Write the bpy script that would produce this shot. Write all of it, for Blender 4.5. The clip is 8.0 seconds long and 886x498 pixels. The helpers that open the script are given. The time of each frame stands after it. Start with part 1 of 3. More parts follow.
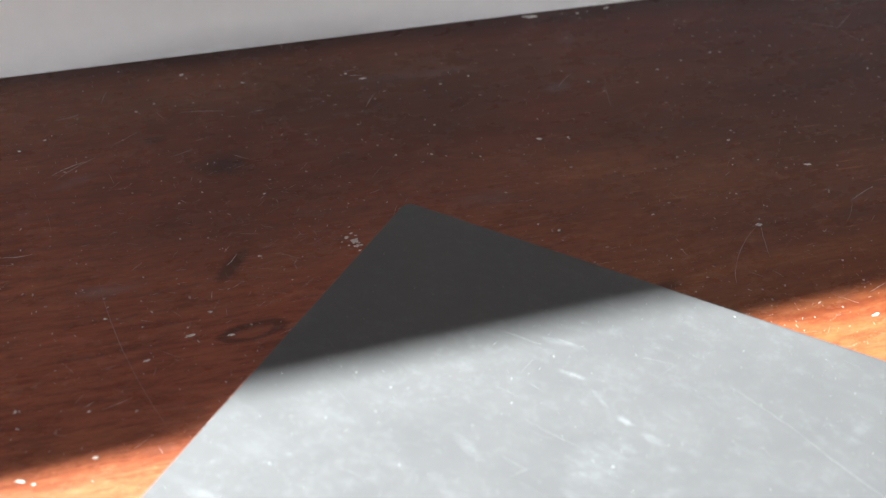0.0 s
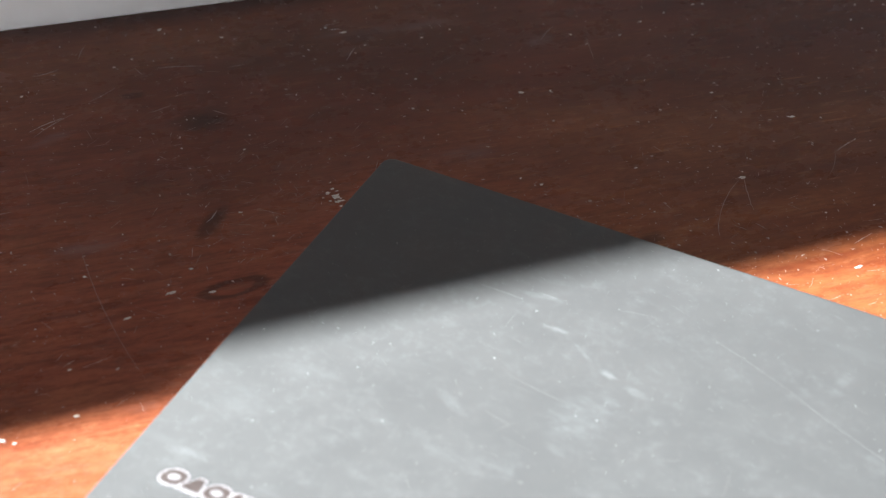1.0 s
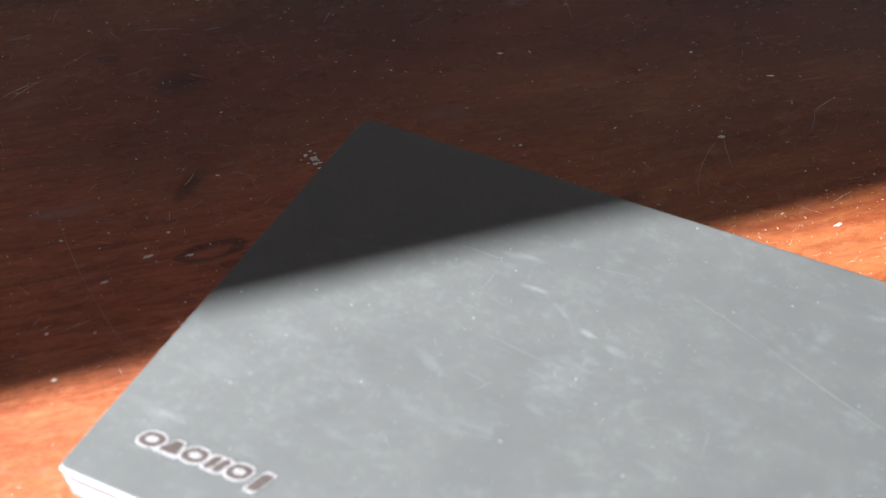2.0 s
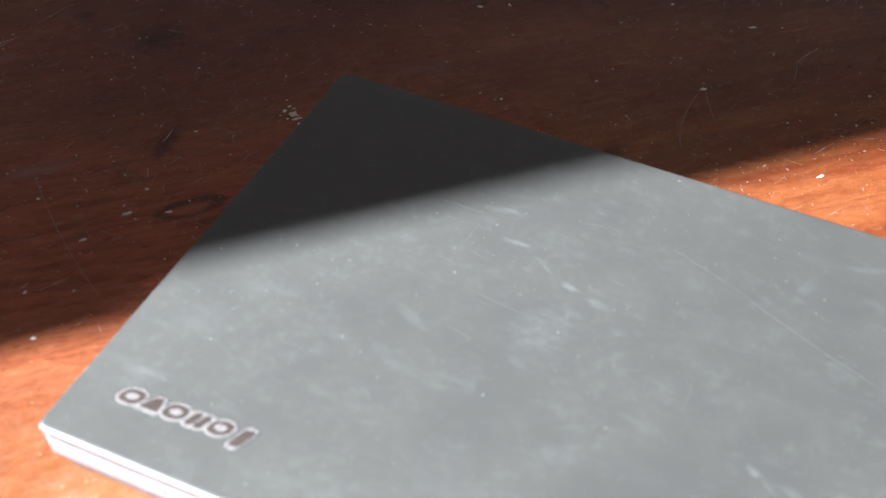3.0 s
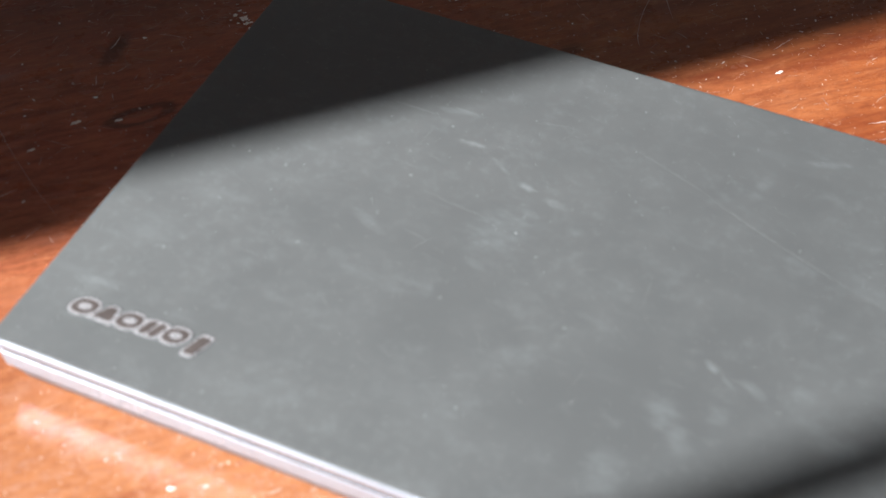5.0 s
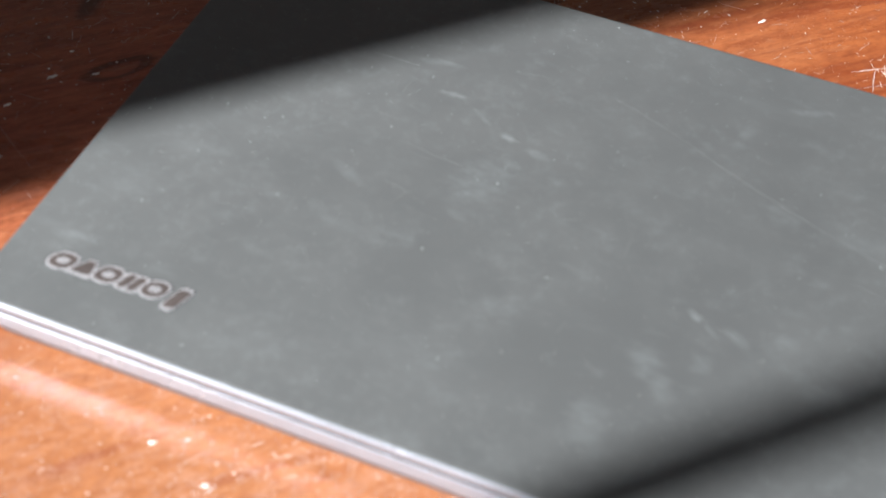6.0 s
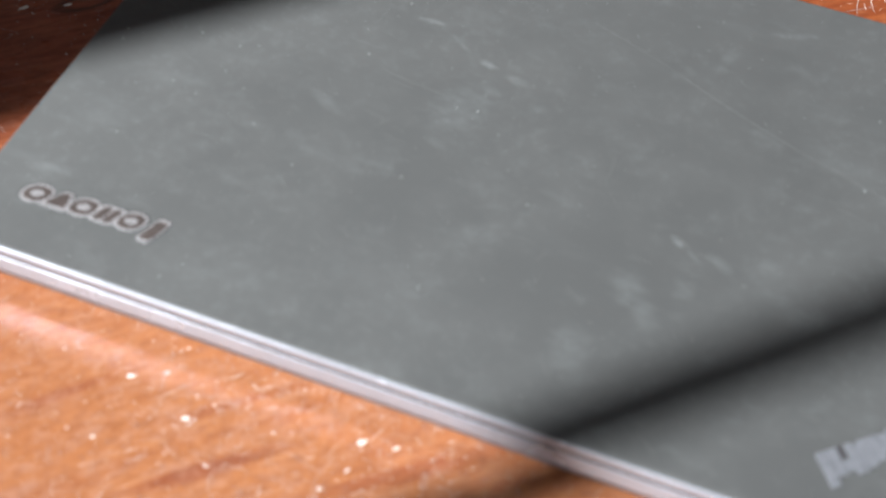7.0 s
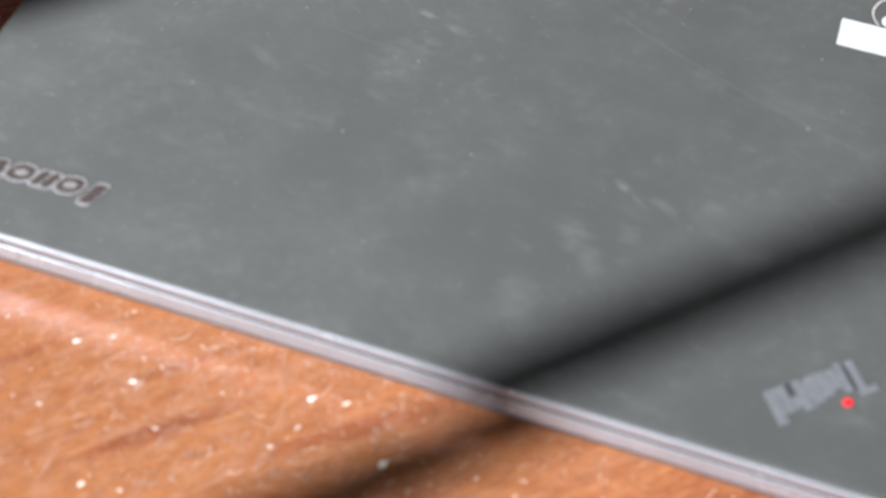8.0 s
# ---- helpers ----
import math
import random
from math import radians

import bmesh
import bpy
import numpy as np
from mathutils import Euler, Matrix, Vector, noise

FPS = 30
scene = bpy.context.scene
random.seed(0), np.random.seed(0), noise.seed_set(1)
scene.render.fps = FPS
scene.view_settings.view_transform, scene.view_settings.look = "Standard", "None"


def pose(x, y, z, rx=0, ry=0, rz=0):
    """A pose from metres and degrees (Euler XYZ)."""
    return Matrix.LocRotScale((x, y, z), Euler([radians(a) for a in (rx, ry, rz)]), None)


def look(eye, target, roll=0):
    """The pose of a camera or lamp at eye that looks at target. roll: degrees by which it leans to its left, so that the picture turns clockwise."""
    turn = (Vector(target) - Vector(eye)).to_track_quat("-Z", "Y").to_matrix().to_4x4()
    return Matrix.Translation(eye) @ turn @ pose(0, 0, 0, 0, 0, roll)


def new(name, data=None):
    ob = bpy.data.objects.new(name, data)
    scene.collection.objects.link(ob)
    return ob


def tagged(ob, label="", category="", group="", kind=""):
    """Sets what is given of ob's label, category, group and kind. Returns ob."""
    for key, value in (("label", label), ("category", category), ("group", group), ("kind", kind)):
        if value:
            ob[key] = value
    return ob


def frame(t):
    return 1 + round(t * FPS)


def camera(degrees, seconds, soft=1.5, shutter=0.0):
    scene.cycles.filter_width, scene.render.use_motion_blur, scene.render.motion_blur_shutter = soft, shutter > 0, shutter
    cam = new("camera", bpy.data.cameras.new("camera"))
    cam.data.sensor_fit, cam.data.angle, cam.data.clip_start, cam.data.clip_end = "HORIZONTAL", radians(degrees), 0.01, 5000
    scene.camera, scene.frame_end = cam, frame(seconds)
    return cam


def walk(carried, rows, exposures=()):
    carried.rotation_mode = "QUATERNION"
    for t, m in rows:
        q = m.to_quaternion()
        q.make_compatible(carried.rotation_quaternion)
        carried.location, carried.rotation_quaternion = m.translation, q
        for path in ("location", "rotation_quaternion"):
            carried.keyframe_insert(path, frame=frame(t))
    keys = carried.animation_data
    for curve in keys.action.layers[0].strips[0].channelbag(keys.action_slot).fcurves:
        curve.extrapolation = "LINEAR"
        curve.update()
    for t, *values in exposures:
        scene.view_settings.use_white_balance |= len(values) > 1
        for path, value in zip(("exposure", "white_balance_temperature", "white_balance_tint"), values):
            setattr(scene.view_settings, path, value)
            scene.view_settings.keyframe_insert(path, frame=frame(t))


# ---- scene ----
cam = camera(34.88, 8.0, soft=1.1, shutter=0.5)
PATH = [
    (0, (0.23878, -0.23219, 0.41278), (0.08750, 0.08423, 0.13083), 2.20),
    (0.5, (0.23861, -0.23036, 0.41080), (0.09079, 0.08262, 0.12323), 2.25),
    (1, (0.23837, -0.22957, 0.40996), (0.09599, 0.08134, 0.11746), 2.41),
    (1.5, (0.23981, -0.22936, 0.40781), (0.10123, 0.08001, 0.11186), 2.46),
    (3, (0.24138, -0.22755, 0.40164), (0.11520, 0.07443, 0.09280), 2.75),
    (3.5, (0.24219, -0.22676, 0.39995), (0.12057, 0.07158, 0.08579), 2.79),
    (4, (0.24310, -0.22607, 0.39816), (0.12611, 0.06886, 0.07905), 2.87),
    (4.5, (0.24409, -0.22491, 0.39634), (0.13160, 0.06680, 0.07269), 2.93),
    (6, (0.24657, -0.22420, 0.38900), (0.14624, 0.05810, 0.05323), 3.33),
    (6.5, (0.24782, -0.22361, 0.38653), (0.15172, 0.05375, 0.04545), 3.30),
    (7, (0.24834, -0.22268, 0.38268), (0.15803, 0.04769, 0.03447), 3.48),
    (7.5, (0.25281, -0.21992, 0.38209), (0.16858, 0.04476, 0.02804), 3.12),
    (8, (0.25401, -0.21945, 0.38041), (0.17861, 0.04408, 0.02352), 3.36),
]
EXPOSURES = [(0, 2.62), (1.0, 2.32), (1.5, 2.16), (3.0, 1.82), (3.5, 1.75), (4.5, 1.5), (6.0, 1.28), (8.0, 0.98)]
walk(cam, [(t, look(eye, target, roll)) for t, eye, target, roll in PATH], EXPOSURES)
cam.data.dof.use_dof = True
cam.data.dof.focus_distance = 0.67
cam.data.dof.aperture_fstop = 9.8

scene.cycles.blur_glossy = 0.0      # keeps the sunlight that the silver edge throws on the table sharp

# The room's own axes: x along the back wall, y into it, z up from the table top.
ROOM = pose(-0.119, 0.3787, 0, 0, 0, 43.42)
SUN_AZIMUTH, SUN_HEIGHT = 45.45, 40.0      # the way in which sunlight travels, and its height, in degrees

# ---- light ----
world = bpy.data.worlds.new("world")
scene.world = world
world.use_nodes = True
wn = world.node_tree
sky = wn.nodes.new("ShaderNodeTexSky")
sky.sky_type, sky.sun_disc = "NISHITA", False
sky.sun_elevation = radians(SUN_HEIGHT)
sky.sun_rotation = radians(270 - SUN_AZIMUTH)
wn.links.new(sky.outputs[0], wn.nodes["Background"].inputs[0])
wn.nodes["Background"].inputs[1].default_value = 0.05

a, h = radians(SUN_AZIMUTH), radians(SUN_HEIGHT)
sun_way = Vector((math.cos(a) * math.cos(h), math.sin(a) * math.cos(h), -math.sin(h)))
sun = new("sun", bpy.data.lights.new("sun", "SUN"))
sun.data.energy, sun.data.angle, sun.data.color = 4.6, radians(0.90), (1.0, 0.97, 0.955)
sun.matrix_world = look(-6 * sun_way, (0, 0, 0))

# added fill lamp, out of view, that brightens the wall and shaded table
room_fill = new("added_fill_light", bpy.data.lights.new("added_fill_light", "AREA"))
room_fill.data.shape, room_fill.data.size, room_fill.data.size_y = "RECTANGLE", 2.0, 0.50
room_fill.data.energy, room_fill.data.color = 4.9, (0.955, 0.945, 1.0)
room_fill.matrix_world = look(ROOM @ Vector((0.4, -2.82, 0.35)), ROOM @ Vector((0.4, 0, 0.35)))


# ---- node helpers ----
class Nodes:
    """A node material with a Principled shader, and short ways to add nodes to it."""

    def __init__(self, name, rough=0.5, metal=0.0, colour=(0.5, 0.5, 0.5)):
        self.mat = bpy.data.materials.new(name)
        self.mat.use_nodes = True
        self.tree = self.mat.node_tree
        self.shader = self.tree.nodes["Principled BSDF"]
        self.shader.inputs["Base Color"].default_value = (*colour, 1)
        self.shader.inputs["Roughness"].default_value = rough
        self.shader.inputs["Metallic"].default_value = metal
        self.place = self.tree.nodes.new("ShaderNodeTexCoord").outputs["Object"]

    def put(self, socket, value):
        if isinstance(value, bpy.types.NodeSocket):
            self.tree.links.new(value, socket)
        else:
            socket.default_value = value

    def set(self, name, value):
        self.put(self.shader.inputs[name], value)

    def math(self, kind, x, y=0.0):
        n = self.tree.nodes.new("ShaderNodeMath")
        n.operation = kind
        self.put(n.inputs[0], x)
        self.put(n.inputs[1], y)
        return n.outputs[0]

    def moved(self, at=(0, 0, 0), turn=0.0, size=(1, 1, 1)):
        n = self.tree.nodes.new("ShaderNodeMapping")
        n.vector_type = "TEXTURE"
        n.inputs["Location"].default_value = at
        n.inputs["Rotation"].default_value = (0, 0, radians(turn))
        n.inputs["Scale"].default_value = size
        self.put(n.inputs["Vector"], self.place)
        return n.outputs[0]

    def noise(self, scale, size=(1, 1, 1), detail=4.0, rough=0.55, twist=0.0, at=(0, 0, 0)):
        n = self.tree.nodes.new("ShaderNodeTexNoise")
        self.put(n.inputs["Vector"], self.moved(at, 0, size))
        n.inputs["Scale"].default_value = scale
        n.inputs["Detail"].default_value = detail
        n.inputs["Roughness"].default_value = rough
        n.inputs["Distortion"].default_value = twist
        return n.outputs["Fac"]

    def span(self, x, low, high, to_low=0.0, to_high=1.0):
        n = self.tree.nodes.new("ShaderNodeMapRange")
        n.interpolation_type = "SMOOTHSTEP"
        self.put(n.inputs["Value"], x)
        for key, v in (("From Min", low), ("From Max", high), ("To Min", to_low), ("To Max", to_high)):
            n.inputs[key].default_value = v
        return n.outputs["Result"]

    def mix(self, factor, x, y, kind="MIX"):
        n = self.tree.nodes.new("ShaderNodeMix")
        n.data_type, n.blend_type = "RGBA", kind
        self.put(n.inputs["Factor"], factor)
        for socket, v in ((n.inputs[6], x), (n.inputs[7], y)):
            self.put(socket, v if isinstance(v, bpy.types.NodeSocket) else (*v, 1))
        return n.outputs[2]

    def length(self, vector):
        n = self.tree.nodes.new("ShaderNodeVectorMath")
        n.operation = "LENGTH"
        self.put(n.inputs[0], vector)
        return n.outputs["Value"]

    def blotch(self, x, y, rx, ry, turn, wobble, ring=False):
        """1 inside a ragged ellipse, 0 outside; ring: along its outline only."""
        d = self.length(self.moved((x, y, 0), turn, (rx, ry, 1)))
        d = self.math("ADD", d, self.math("MULTIPLY", self.math("SUBTRACT", wobble, 0.5), 1.3))
        if ring:
            return self.span(self.math("ABSOLUTE", self.math("SUBTRACT", d, 0.8)), 0.06, 0.3, 1.0, 0.0)
        return self.span(d, 0.25, 1.05, 1.0, 0.0)

    def bump(self, height, strength, distance):
        n = self.tree.nodes.new("ShaderNodeBump")
        n.inputs["Strength"].default_value = strength
        n.inputs["Distance"].default_value = distance
        self.put(n.inputs["Height"], height)
        self.set("Normal", n.outputs[0])


# ---- materials ----
def wood_material():
    n = Nodes("varnished_mahogany")
    broad = n.noise(5.0, (4.5, 1, 1), 5, 0.6, 0.8)
    grain = n.noise(75.0, (6, 1, 1), 7, 0.7, 0.5)
    fibre = n.noise(230.0, (6, 1, 1), 6, 0.75, 0.3)
    pores = n.noise(700.0, (7, 1, 1), 3, 0.6)
    wear = n.noise(26.0, (1.6, 1, 1), 6, 0.7)
    wobble = n.noise(60.0, (2.5, 1, 1), 4, 0.6)
    tone = n.math("ADD", n.math("MULTIPLY", broad, 0.45), n.math("ADD", n.math("MULTIPLY", grain, 0.30), n.math("MULTIPLY", fibre, 0.25)))
    colour = n.mix(n.span(tone, 0.35, 0.66), WOOD_DARK, WOOD_LIGHT)
    colour = n.mix(n.span(pores, 0.30, 0.50, 0.45, 0.0), colour, WOOD_PORE)
    patchy = n.noise(14.0, (3, 1, 1), 5, 0.65)
    deep = n.blotch(0.30, -0.33, 0.30, 0.14, 0, patchy)
    colour = n.mix(n.math("MULTIPLY", deep, 0.94), colour, n.mix(n.span(grain, 0.38, 0.60), (0.175, 0.038, 0.012), (0.30, 0.088, 0.028)))
    colour = n.mix(n.math("MULTIPLY", n.blotch(-0.14, -0.44, 0.24, 0.15, 0, patchy), 0.60), colour, (0.40, 0.165, 0.064))
    colour = n.mix(n.span(n.noise(30.0, (5, 1, 1), 6, 0.7, 0.9, (1, 2, 0)), 0.50, 0.70, 0.0, 0.42), colour, (0.225, 0.060, 0.024))
    # darker, redder stain along the wall, worn through in places; its colour also deepens the shade
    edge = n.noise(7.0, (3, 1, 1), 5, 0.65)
    stain_shade = n.math("MAXIMUM", n.blotch(0.40, -0.01, 0.90, 0.24, 1, edge), n.math("MULTIPLY", n.blotch(0.03, -0.08, 0.42, 0.15, 1, edge), 0.85))
    dark = n.mix(n.span(n.noise(48.0, (3.5, 1, 1), 6, 0.7, 0.4), 0.40, 0.66), WOOD_STAIN_SHADE, (0.140, 0.034, 0.027))
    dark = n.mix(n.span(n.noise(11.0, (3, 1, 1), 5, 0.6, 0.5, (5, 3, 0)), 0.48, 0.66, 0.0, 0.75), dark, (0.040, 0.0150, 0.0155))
    colour = n.mix(n.math("MULTIPLY", stain_shade, 0.88), colour, dark)
    ruddy = n.math("MULTIPLY", n.blotch(-0.12, -0.18, 0.26, 0.16, 3, edge), 0.72)
    colour = n.mix(n.math("MULTIPLY", ruddy, n.math("SUBTRACT", 1.0, stain_shade)), colour, n.mix(n.span(fibre, 0.36, 0.62), (0.180, 0.034, 0.022), (0.40, 0.100, 0.056)))
    # far right: stain and deeper shade, both put into the colour
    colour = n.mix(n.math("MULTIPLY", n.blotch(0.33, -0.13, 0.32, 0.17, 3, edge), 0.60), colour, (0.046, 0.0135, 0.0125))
    thin = n.math("SUBTRACT", 1.0, n.math("MULTIPLY", n.math("MAXIMUM", n.math("MAXIMUM", stain_shade, ruddy), n.math("MULTIPLY", deep, 0.7)), 0.80))
    for x, y, rx, ry, turn, ring, depth in KNOTS:
        spot = n.blotch(x, y, rx, ry, turn, wobble, ring)
        colour = n.mix(n.math("MULTIPLY", spot, depth), colour, (0.018, 0.009, 0.007))
    for x, y, rx, ry, turn, depth in RED_STREAKS:
        colour = n.mix(n.math("MULTIPLY", n.blotch(x, y, rx, ry, turn, wobble), depth), colour, (0.20, 0.045, 0.018))
    pale = n.math("MAXIMUM", n.span(wear, 0.56, 0.78, 0.0, 0.26), n.span(n.noise(150.0, (2.0, 1, 1), 5, 0.75), 0.55, 0.72, 0.0, 0.40))
    mottle = n.noise(330.0, (1.8, 1, 1), 4, 0.7)
    colour = n.mix(n.span(mottle, 0.36, 0.58, 0.27, 0.0), colour, WOOD_PORE)
    scrape = n.math("MULTIPLY", n.span(n.noise(240.0, (7, 0.8, 1), 4, 0.7), 0.56, 0.70, 0.0, 0.6), n.span(broad, 0.35, 0.6))
    colour = n.mix(n.math("MULTIPLY", n.math("MAXIMUM", pale, scrape), thin), colour, (0.51, 0.252, 0.130))
    bloom = n.span(n.noise(60.0, (2.2, 1, 1), 7, 0.8, 0.0, (3, 1, 0)), 0.54, 0.76, 0.0, 0.22)
    haze = n.math("MULTIPLY", n.blotch(-0.13, -0.43, 0.24, 0.14, 0, patchy), n.span(n.noise(130.0, (1.6, 1, 1), 7, 0.8, 0.3, (7, 2, 0)), 0.45, 0.66, 0.06, 0.50))
    colour = n.mix(haze, colour, (0.44, 0.250, 0.180))
    rub = n.span(n.noise(170.0, (4, 1, 1), 5, 0.75), 0.38, 0.62, 0.25, 1.3)
    for x, y, rx, ry, turn, depth in SCUFFS:
        bloom = n.math("MAXIMUM", bloom, n.math("MULTIPLY", n.math("MULTIPLY", n.blotch(x, y, rx, ry, turn, wear), rub), depth))
    colour = n.mix(bloom, colour, (0.27, 0.19, 0.185))
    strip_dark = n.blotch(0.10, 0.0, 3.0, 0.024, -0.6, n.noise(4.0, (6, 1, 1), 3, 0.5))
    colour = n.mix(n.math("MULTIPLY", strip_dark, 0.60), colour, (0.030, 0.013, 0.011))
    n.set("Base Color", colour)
    n.set("Roughness", n.span(wear, 0.3, 0.75, 0.20, 0.40))
    n.set("Specular IOR Level", 0.22)
    n.bump(n.math("ADD", n.math("MULTIPLY", fibre, 0.6), pores), 0.40, 0.0002)
    return n.mat


def lid_material():
    n = Nodes("soft_touch_lid")
    cloud = n.noise(22.0, (1, 1, 1), 6, 0.62)
    fine = n.noise(230.0, (1, 1, 1), 6, 0.7)
    mottle = n.noise(95.0, (1.5, 1, 1), 6, 0.72, 0.0, (2, 5, 0))
    streak = n.noise(34.0, (6, 0.8, 1), 5, 0.7)
    grit = n.noise(1500.0, (1, 1, 1), 2, 0.5)
    colour = n.mix(n.span(cloud, 0.3, 0.72), (0.093, 0.101, 0.105), (0.107, 0.116, 0.120))
    dust = n.math("MULTIPLY", n.span(fine, 0.46, 0.74, 0.0, 0.14), n.span(cloud, 0.32, 0.65))
    dust = n.math("MAXIMUM", dust, n.span(mottle, 0.52, 0.76, 0.0, 0.16))
    dust = n.math("MAXIMUM", dust, n.span(streak, 0.58, 0.80, 0.0, 0.10))
    ragged_edge = n.math("ADD", n.math("MULTIPLY", n.noise(220.0, (2.2, 0.8, 1), 6, 0.8), 1.9), -0.45)
    smear = n.span(n.noise(260.0, (1.8, 1.0, 1), 7, 0.8), 0.36, 0.66, 0.30, 1.15)
    for x, y, rx, ry, turn, depth in SMUDGES:
        dust = n.math("MAXIMUM", dust, n.math("MULTIPLY", n.blotch(x, y, rx, ry, turn, ragged_edge), n.math("MULTIPLY", smear, depth * 0.54)))
    n.set("Base Color", n.mix(dust, colour, (0.26, 0.30, 0.315)))
    n.set("Roughness", n.span(cloud, 0.3, 0.7, 0.50, 0.62))
    n.set("Specular IOR Level", 0.18)
    n.bump(grit, 0.25, 0.0001)
    return n.mat


def plain_material(name, colour, rough=0.5, metal=0.0, scale=60.0, spread=0.12, relief=0.0):
    """One colour with a little variation at two scales."""
    n = Nodes(name, rough, metal)
    coarse, fine = n.noise(scale), n.noise(scale * 9, detail=3)
    mixed = n.math("ADD", n.math("MULTIPLY", coarse, 0.6), n.math("MULTIPLY", fine, 0.4))
    n.set("Base Color", n.mix(n.span(mixed, 0.3, 0.7), [c * (1 - spread) for c in colour], [min(1, c * (1 + spread)) for c in colour]))
    n.set("Roughness", n.span(coarse, 0.3, 0.7, rough * 0.9, min(1, rough * 1.12)))
    if relief:
        n.bump(mixed, 0.4, relief)
    return n.mat


def mixed_material(name, dull, bright, skew=0.9, single=False):
    """Every mark takes its own tone between dull and bright, broken up along its length; single: each mark is an object of its own."""
    n = Nodes(name, 0.65)
    if single:
        one = n.tree.nodes.new("ShaderNodeObjectInfo").outputs["Random"]
    else:
        one = n.tree.nodes.new("ShaderNodeNewGeometry").outputs["Random Per Island"]
    patchy = n.span(n.noise(900.0, detail=3), 0.35, 0.62, 0.35, 1.0)
    n.set("Base Color", n.mix(n.math("MULTIPLY", n.math("POWER", one, skew), patchy), dull, bright))
    return n.mat


WOOD_DARK, WOOD_LIGHT = (0.205, 0.060, 0.027), (0.435, 0.180, 0.080)
WOOD_PORE, WOOD_STAIN_SHADE = (0.110, 0.028, 0.014), (0.074, 0.0138, 0.0130)
# x, y, half length, half width, turn, outline only, strength: in the room's axes
KNOTS = [(-0.089, -0.108, 0.02, 0.012, 5, False, 0.75), (-0.099, -0.188, 0.016, 0.005, 50, False, 0.65), (-0.099, -0.235, 0.017, 0.0062, 12, True, 0.6),
         (-0.120, -0.079, 0.008, 0.004, 0, False, 0.6), (-0.025, -0.119, 0.022, 0.01, 0, False, 0.3), (0.089, -0.252, 0.01, 0.005, 20, False, 0.6),
         (-0.063, -0.510, 0.045, 0.007, -4, False, 0.30)]
# x, y, half length, half width, turn, strength: red-brown streaks in the grain
RED_STREAKS = [(-0.119, -0.461, 0.034, 0.0040, -3, 0.75), (-0.150, -0.418, 0.030, 0.0035, 4, 0.55), (-0.100, -0.441, 0.030, 0.0028, -2, 0.40),
               (-0.060, -0.484, 0.040, 0.0050, -3, 0.55), (0.165, -0.285, 0.060, 0.0030, 2, 0.60), (-0.128, -0.500, 0.030, 0.0040, -4, 0.45)]
SCUFFS = [(0.098, -0.081, 0.012, 0.006, 15, 0.45), (0.121, -0.033, 0.01, 0.007, 70, 0.28), (-0.156, -0.192, 0.025, 0.007, 8, 0.3),
          (-0.164, -0.106, 0.018, 0.006, 18, 0.3), (0.030, -0.168, 0.022, 0.009, 0, 0.25), (0.03, -0.050, 0.05, 0.006, -3, 0.25)]
# x, y, half length, half width, turn, strength: on the lid
SMUDGES = [(0.1120, 0.1570, 0.0068, 0.0019, 0, 0.58), (0.1390, 0.1434, 0.0042, 0.0022, -15, 0.66), (0.1390, 0.1190, 0.0130, 0.0210, -20, 0.30), (0.1355, 0.1215, 0.0090, 0.0030, 15, 0.45),
           (0.1340, 0.1090, 0.0055, 0.0030, 40, 0.48), (0.1362, 0.0985, 0.0065, 0.0025, -20, 0.35), (0.1450, 0.1300, 0.0060, 0.0040, 0, 0.40),
           (0.1520, 0.1390, 0.0060, 0.0025, -10, 0.35), (0.1008, 0.1723, 0.0110, 0.0022, 8, 0.38), (0.1260, 0.1500, 0.0090, 0.0012, -35, 0.40),
           (0.2210, 0.1830, 0.0040, 0.0070, -20, 0.28), (0.2400, 0.2040, 0.0110, 0.0026, 20, 0.38), (0.2167, 0.0632, 0.0075, 0.0100, 55, 0.36),
           (0.2245, 0.0545, 0.0050, 0.0100, 30, 0.30), (0.2056, 0.0330, 0.0080, 0.0105, 20, 0.34), (0.2423, 0.0840, 0.0075, 0.0028, -35, 0.32),
           (0.2575, 0.0890, 0.0060, 0.0055, 0, 0.32), (0.2728, 0.0730, 0.0095, 0.0065, 20, 0.36), (0.2262, 0.0880, 0.0038, 0.0015, -35, 0.90),
           (0.2330, 0.0840, 0.0055, 0.0011, -38, 0.45), (0.0200, 0.0365, 0.0110, 0.0030, 8, 0.45), (0.0230, 0.0670, 0.0160, 0.0110, 30, 0.20),
           (0.0930, 0.1020, 0.0100, 0.0030, -25, 0.28), (0.0400, 0.0920, 0.0140, 0.0050, 10, 0.24), (0.2730, 0.1440, 0.0200, 0.0090, -10, 0.22)]

WOOD = wood_material()
LID = lid_material()
SILVER = plain_material("silver_edge", (0.44, 0.505, 0.60), 0.25, 0.38, 40, 0.06)
SILVER_GREY = plain_material("satin_grey_edge", (0.19, 0.205, 0.245), 0.45, 0.12, 40, 0.1)
SEAM = plain_material("dark_seam", (0.05, 0.05, 0.058), 0.8, 0.0, 80, 0.1)
CHROME = plain_material("worn_chrome", (0.44, 0.455, 0.485), 0.28, 0.45, 300, 0.10)
BROWN_GLOSS = plain_material("dark_badge_infill", (0.088, 0.076, 0.074), 0.35, 0.1, 300, 0.2)
BADGE_GREY = plain_material("pale_metal_badge", (0.225, 0.248, 0.285), 0.40, 0.3, 500, 0.16)
RED = plain_material("red_dot", (0.80, 0.035, 0.045), 0.4, 0.0, 500, 0.1)
PAPER = plain_material("white_sticker", (0.60, 0.66, 0.70), 0.5, 0.0, 200, 0.05)
